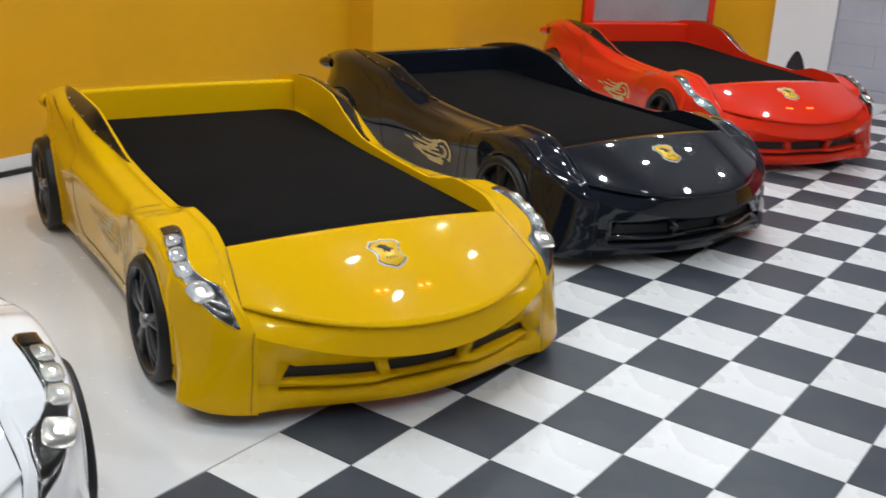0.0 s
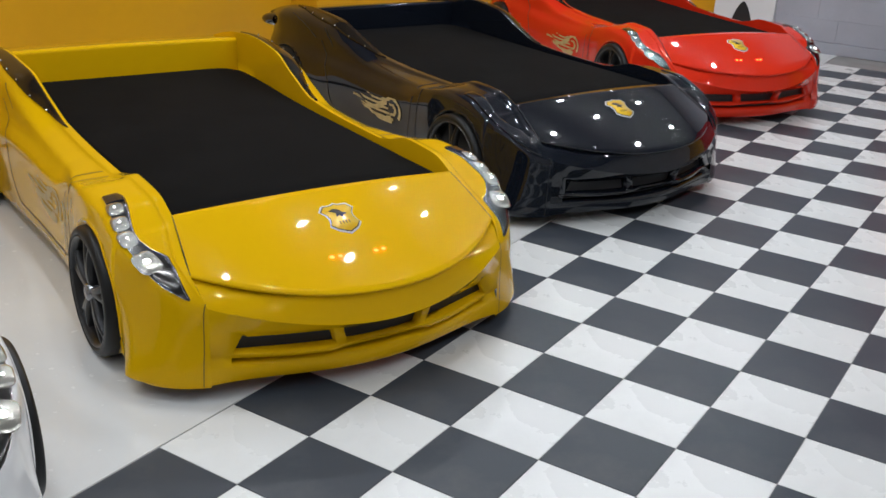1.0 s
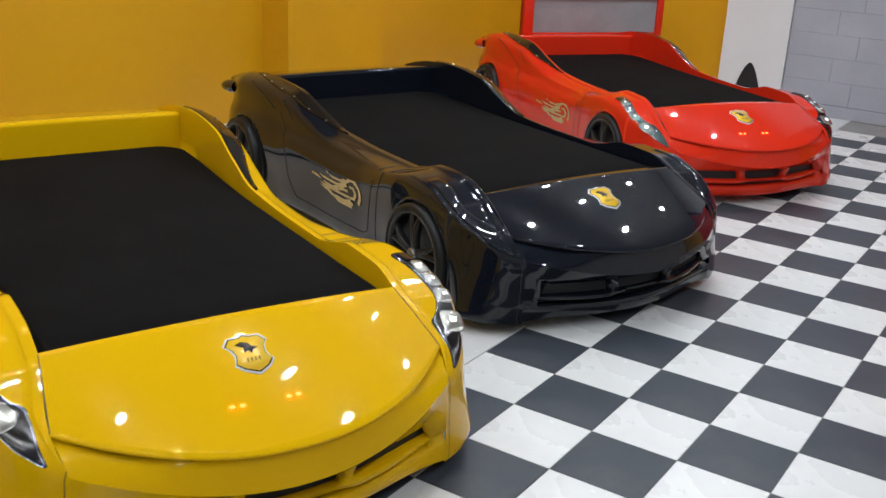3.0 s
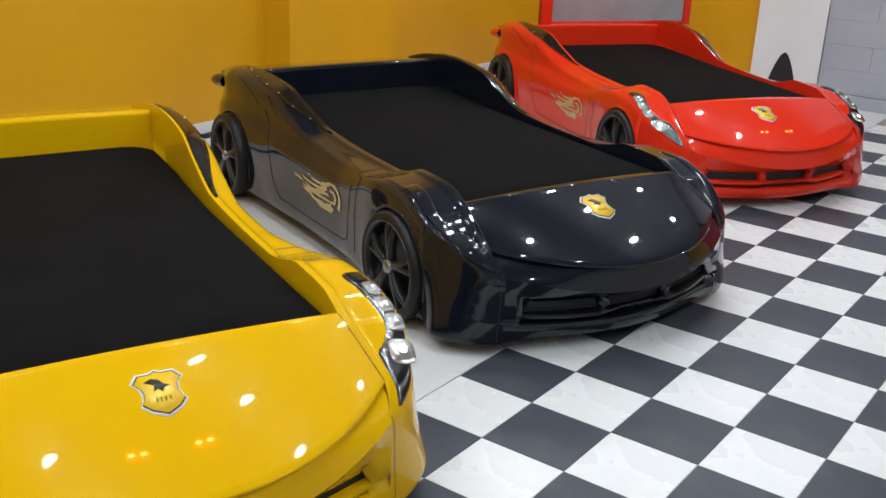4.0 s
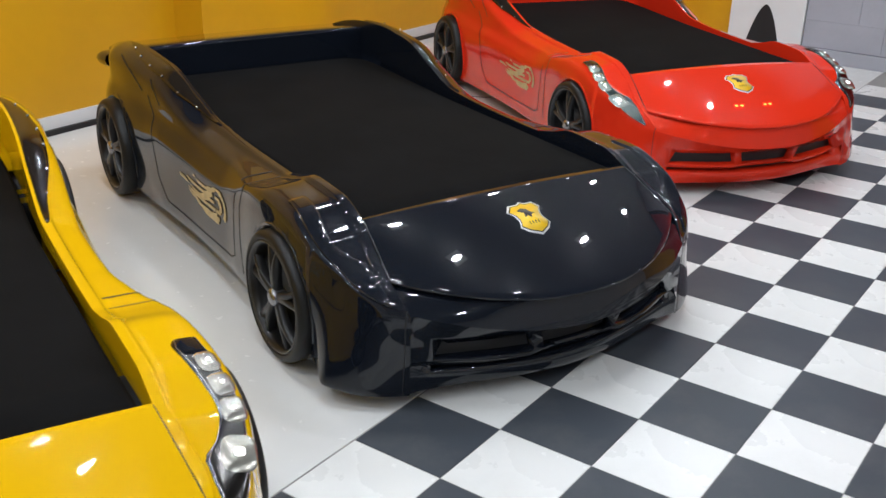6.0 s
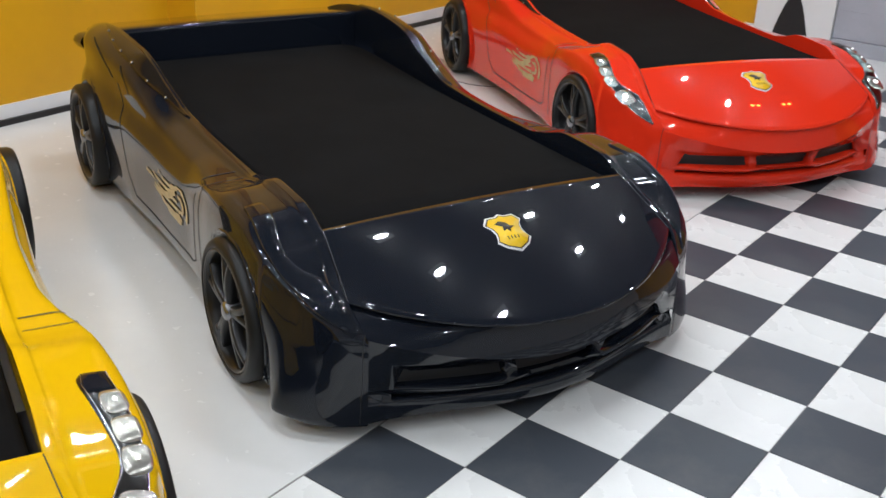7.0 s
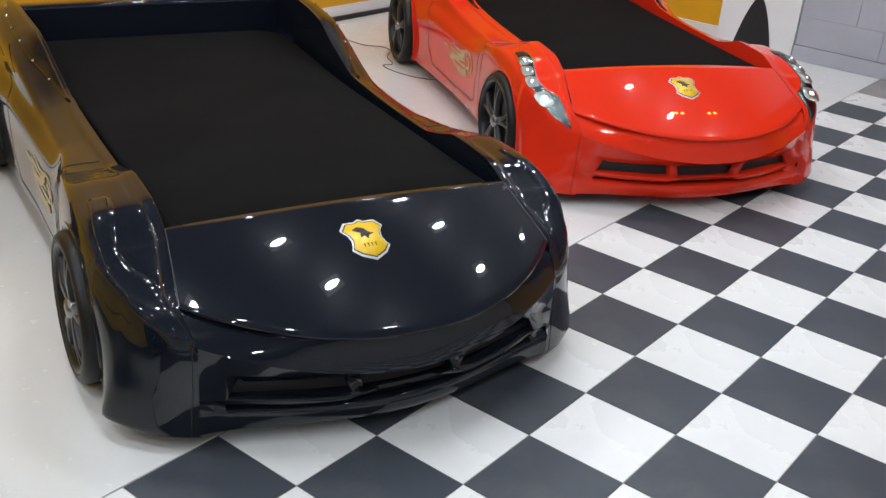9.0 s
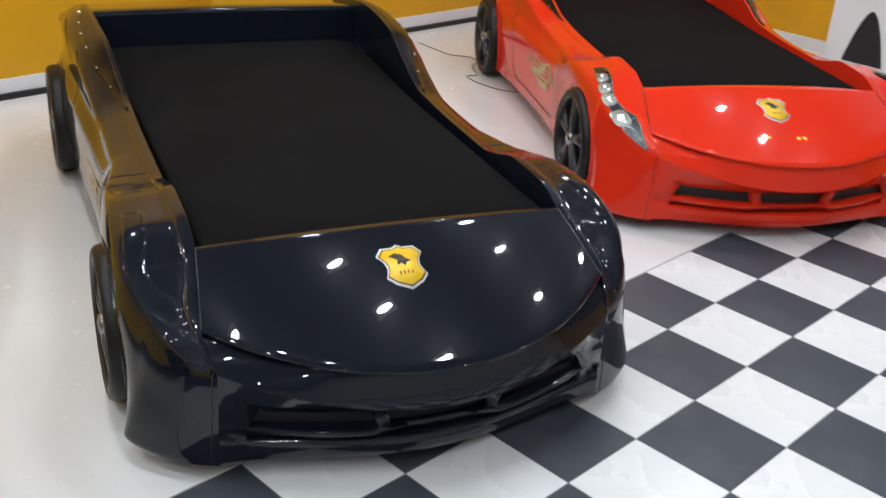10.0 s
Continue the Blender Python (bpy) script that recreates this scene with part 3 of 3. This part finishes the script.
def mattress(place):
    root = new("mattress")
    root.matrix_world = place
    layers = mattress_layers()
    bm = bmesh.new()
    grid_faces(bm, layers[:3])
    bmesh.ops.remove_doubles(bm, verts=bm.verts, dist=1e-5)
    part("side_band", bm, M_FABRIC, root)
    bm = bmesh.new()
    rows = grid_faces(bm, layers[2:])
    bm.faces.new(rows[-1][:-1])
    bmesh.ops.remove_doubles(bm, verts=bm.verts, dist=1e-5)
    part("top_panel", bm, M_FABRIC, root)
    return tagged(root, "black fabric mattress filling the car bed", "mattress", "mattresses in the car beds")


def turned(x, y, deg):
    return pose(x, y, 0, 0, 0, deg)


# room ------------------------------------------------------------------------------------
def setting(name, bm, mat, label="", smooth=False):
    return tagged(part(name, bm, mat, None, label, smooth), kind="structure")


S = 0.30
X_WALL, Y_WALL = -3.17, 8.10
floor = setting("floor", box((-3.4, -4.5, -0.1), (5.2, 8.4, -0.003)), M_JOINT, "vinyl floor of white sheet and chequered tiles")
part("white_sheet", box((-3.17, -4.4, -0.003), (-0.004, 8.1, 0.0)), M_FLOOR_W, floor, "white vinyl sheet", False)
setting("wall_west", box((X_WALL - 0.2, -4.4, -0.1), (X_WALL, 8.3, CEIL)), M_WALL_Y, "yellow painted wall")
setting("wall_north", box((X_WALL, Y_WALL, -0.1), (5.0, Y_WALL + 0.2, CEIL)), M_WALL_Y, "yellow painted wall")
# east and south walls are unseen, added to close the room for bounced light
setting("wall_east_unseen", box((4.8, -4.4, -0.1), (5.0, Y_WALL, CEIL)), M_WALL_W)
setting("wall_south_unseen", box((X_WALL, -4.4, -0.1), (4.8, -4.2, CEIL)), M_WALL_W)
setting("ceiling", box((X_WALL - 0.2, -4.4, CEIL), (5.0, 8.3, CEIL + 0.1)), M_CEIL)
setting("column", box((X_WALL, 4.24, 0), (X_WALL + 0.24, 5.3, CEIL)), M_WALL_Y)
setting("baseboard", box((X_WALL, -4.2, 0.03), (X_WALL + 0.012, 8.1, 0.10)), M_WALL_W)
setting("trim", box((X_WALL, -4.2, 0.0), (X_WALL + 0.03, 8.1, 0.03)), M_DARK)
setting("baseboard", box((X_WALL + 0.03, Y_WALL - 0.014, 0.0), (-1.19, Y_WALL, 0.085)), M_WALL_W)
# grey boarded wall, white pillar, red panel
grey = setting("wall_grey_boards", box((-0.62, Y_WALL - 0.09, 0), (0.50, Y_WALL - 0.002, CEIL)), M_JOINT_GREY, "grey boarded wall")
setting("baseboard_grey", box((-0.615, Y_WALL - 0.135, 0.0), (0.50, Y_WALL - 0.1015, 0.098), 0.004), M_GREY)
for k in range(15):
    z0 = 0.10 + 0.195 * k
    z1 = min(z0 + 0.1935, CEIL - 0.004)
    cuts = (-0.62, -0.055, 0.498) if k % 2 == 0 else (-0.62, -0.24, 0.36, 0.498)
    for a, b in zip(cuts, cuts[1:]):
        part("board", box((a + 0.0012, Y_WALL - 0.10, z0), (b - 0.0012, Y_WALL - 0.088, z1), 0.0), M_GREY, grey, "", False)
setting("corner_strip", box((0.50, Y_WALL - 0.14, 0), (0.535, Y_WALL - 0.002, CEIL)), M_DARK)
setting("red_panel", box((0.535, Y_WALL - 0.13, 0.0), (2.2, Y_WALL - 0.002, CEIL)), M_REDPANEL, "red painted wall panel")
pillar = setting("pillar_white", box((-1.19, Y_WALL - 0.12, 0), (-0.625, Y_WALL - 0.002, CEIL), 0.004), M_WALL_W, "white pillar with a black arched shape")
bm = bmesh.new()
arch = []
for k in range(31):
    f = -1 + k / 15
    arch.append((-0.918 + 0.139 * f, 0.02 + 0.35 * (1 - abs(f) ** 1.75)))
front = [bm.verts.new((x, Y_WALL - 0.126, z)) for x, z in arch]
back = [bm.verts.new((x, Y_WALL - 0.118, z)) for x, z in arch]
bm.faces.new(front)
for k in range(len(front) - 1):
    bm.faces.new((front[k], front[k + 1], back[k + 1], back[k]))
part("arch_panel", bm, M_DARK, pillar, "black arched panel", False)

# thin cable on the white floor by the red bed's rear wheel
bends = [(-2.90, 5.78), (-2.60, 5.75), (-2.48, 5.82), (-2.40, 5.80), (-2.30, 5.66), (-2.17, 5.56), (-2.19, 5.50), (-2.05, 5.45), (-1.95, 5.45), (-1.81, 5.50), (-1.72, 5.62)]
tt = np.linspace(0, len(bends) - 1, 60)
wire = part("cable", tube([(curve(range(len(bends)), [p[0] for p in bends], t), curve(range(len(bends)), [p[1] for p in bends], t), 0.004) for t in tt], 0.0022), M_CABLE)
tagged(wire, "thin black cable lying loosely on the white floor", "cable")

# unseen fittings: inferred spots over the beds, plus the added fill rows
for x, y, power in LAMPS:
    bm = bmesh.new()
    add_box(bm, (-0.05, -0.115, 0.0), (0.05, 0.115, 0.012))
    lampob = part("spot_or_fill_fitting", bm, M_WALL_W, None, "", False)
    lampob.matrix_world = pose(x, y, CEIL - 0.012)
    tagged(lampob, "small oblong white ceiling fitting, inferred spotlight or added fill lamp", "spotlight", "ceiling spotlights")
    light = bpy.data.lights.new("spot_or_fill_light", "AREA")
    light.shape, light.size, light.size_y, light.color = "ELLIPSE", 0.042, 0.165, (0.94, 0.97, 1.0)
    light.energy = power
    beam = new("spot_or_fill_light", light)
    beam.matrix_world = pose(x, y, CEIL - 0.016)

# cars
CARS = (
    ("yellow", (-0.285, 0.949, -23.2), M_YELLOW, "glossy yellow sports car bed with black mattress"),
    ("black", (-0.213, 2.995, -21.9), M_BLACK, "glossy black sports car bed with gold emblems"),
    ("red", (-0.298, 5.226, -34.6), M_RED, "glossy red sports car bed with tall headboard"),
    ("white", (-0.378, -1.052, -22.0), M_WHITE, "glossy white sports car bed with chrome headlights"),
)
for key, at, finish, label in CARS:
    car_bed("car_bed", label, finish, turned(*at), dark_lights=key == "black", headboard=key == "red")
    mattress(turned(*at))

# floor tiles
def tile_mesh(name, mat):
    bm = bmesh.new()
    h = S / 2 - 0.0012
    top, low = h - 0.0012, -0.004
    vs = [bm.verts.new(p) for p in [(-top, -top, 0), (top, -top, 0), (top, top, 0), (-top, top, 0), (-h, -h, -0.0012), (h, -h, -0.0012), (h, h, -0.0012), (-h, h, -0.0012)]]
    bm.faces.new(vs[:4])
    for i in range(4):
        j = (i + 1) % 4
        bm.faces.new((vs[i], vs[i + 4], vs[j + 4], vs[j]))
    me = mesh_of(name, bm, False)
    me.materials.append(mat)
    return me


TILE_MESH = (tile_mesh("white_tile", M_TILE_W), tile_mesh("charcoal_tile", M_TILE_D))
COLS, ROW0, ROW1 = 16, -14, 25
spots = sorted(((i, j) for i in range(ROW0, ROW1) for j in range(COLS)), key=lambda p: max(abs(p[0] - 7.5) / 12.5, p[1] / 8.5))
rest = bmesh.new()
for n, (i, j) in enumerate(spots):
    at = Vector((j * S + S / 2, i * S + S / 2, 0))
    if n < 300:
        ob = new("tile", TILE_MESH[(i + j) % 2])
        ob.location = at
        ob.parent = floor
    else:
        h = S / 2 - 0.0015
        f = rest.faces.new([rest.verts.new(at + Vector(c)) for c in ((-h, -h, 0), (h, -h, 0), (h, h, 0), (-h, h, 0))])
        f.material_index = (i + j) % 2
far = part("far_tiles", rest, M_TILE_W, floor, "", False)
far.data.materials.append(M_TILE_D)
tagged(far, "black and white chequered tiles", kind="stuff")
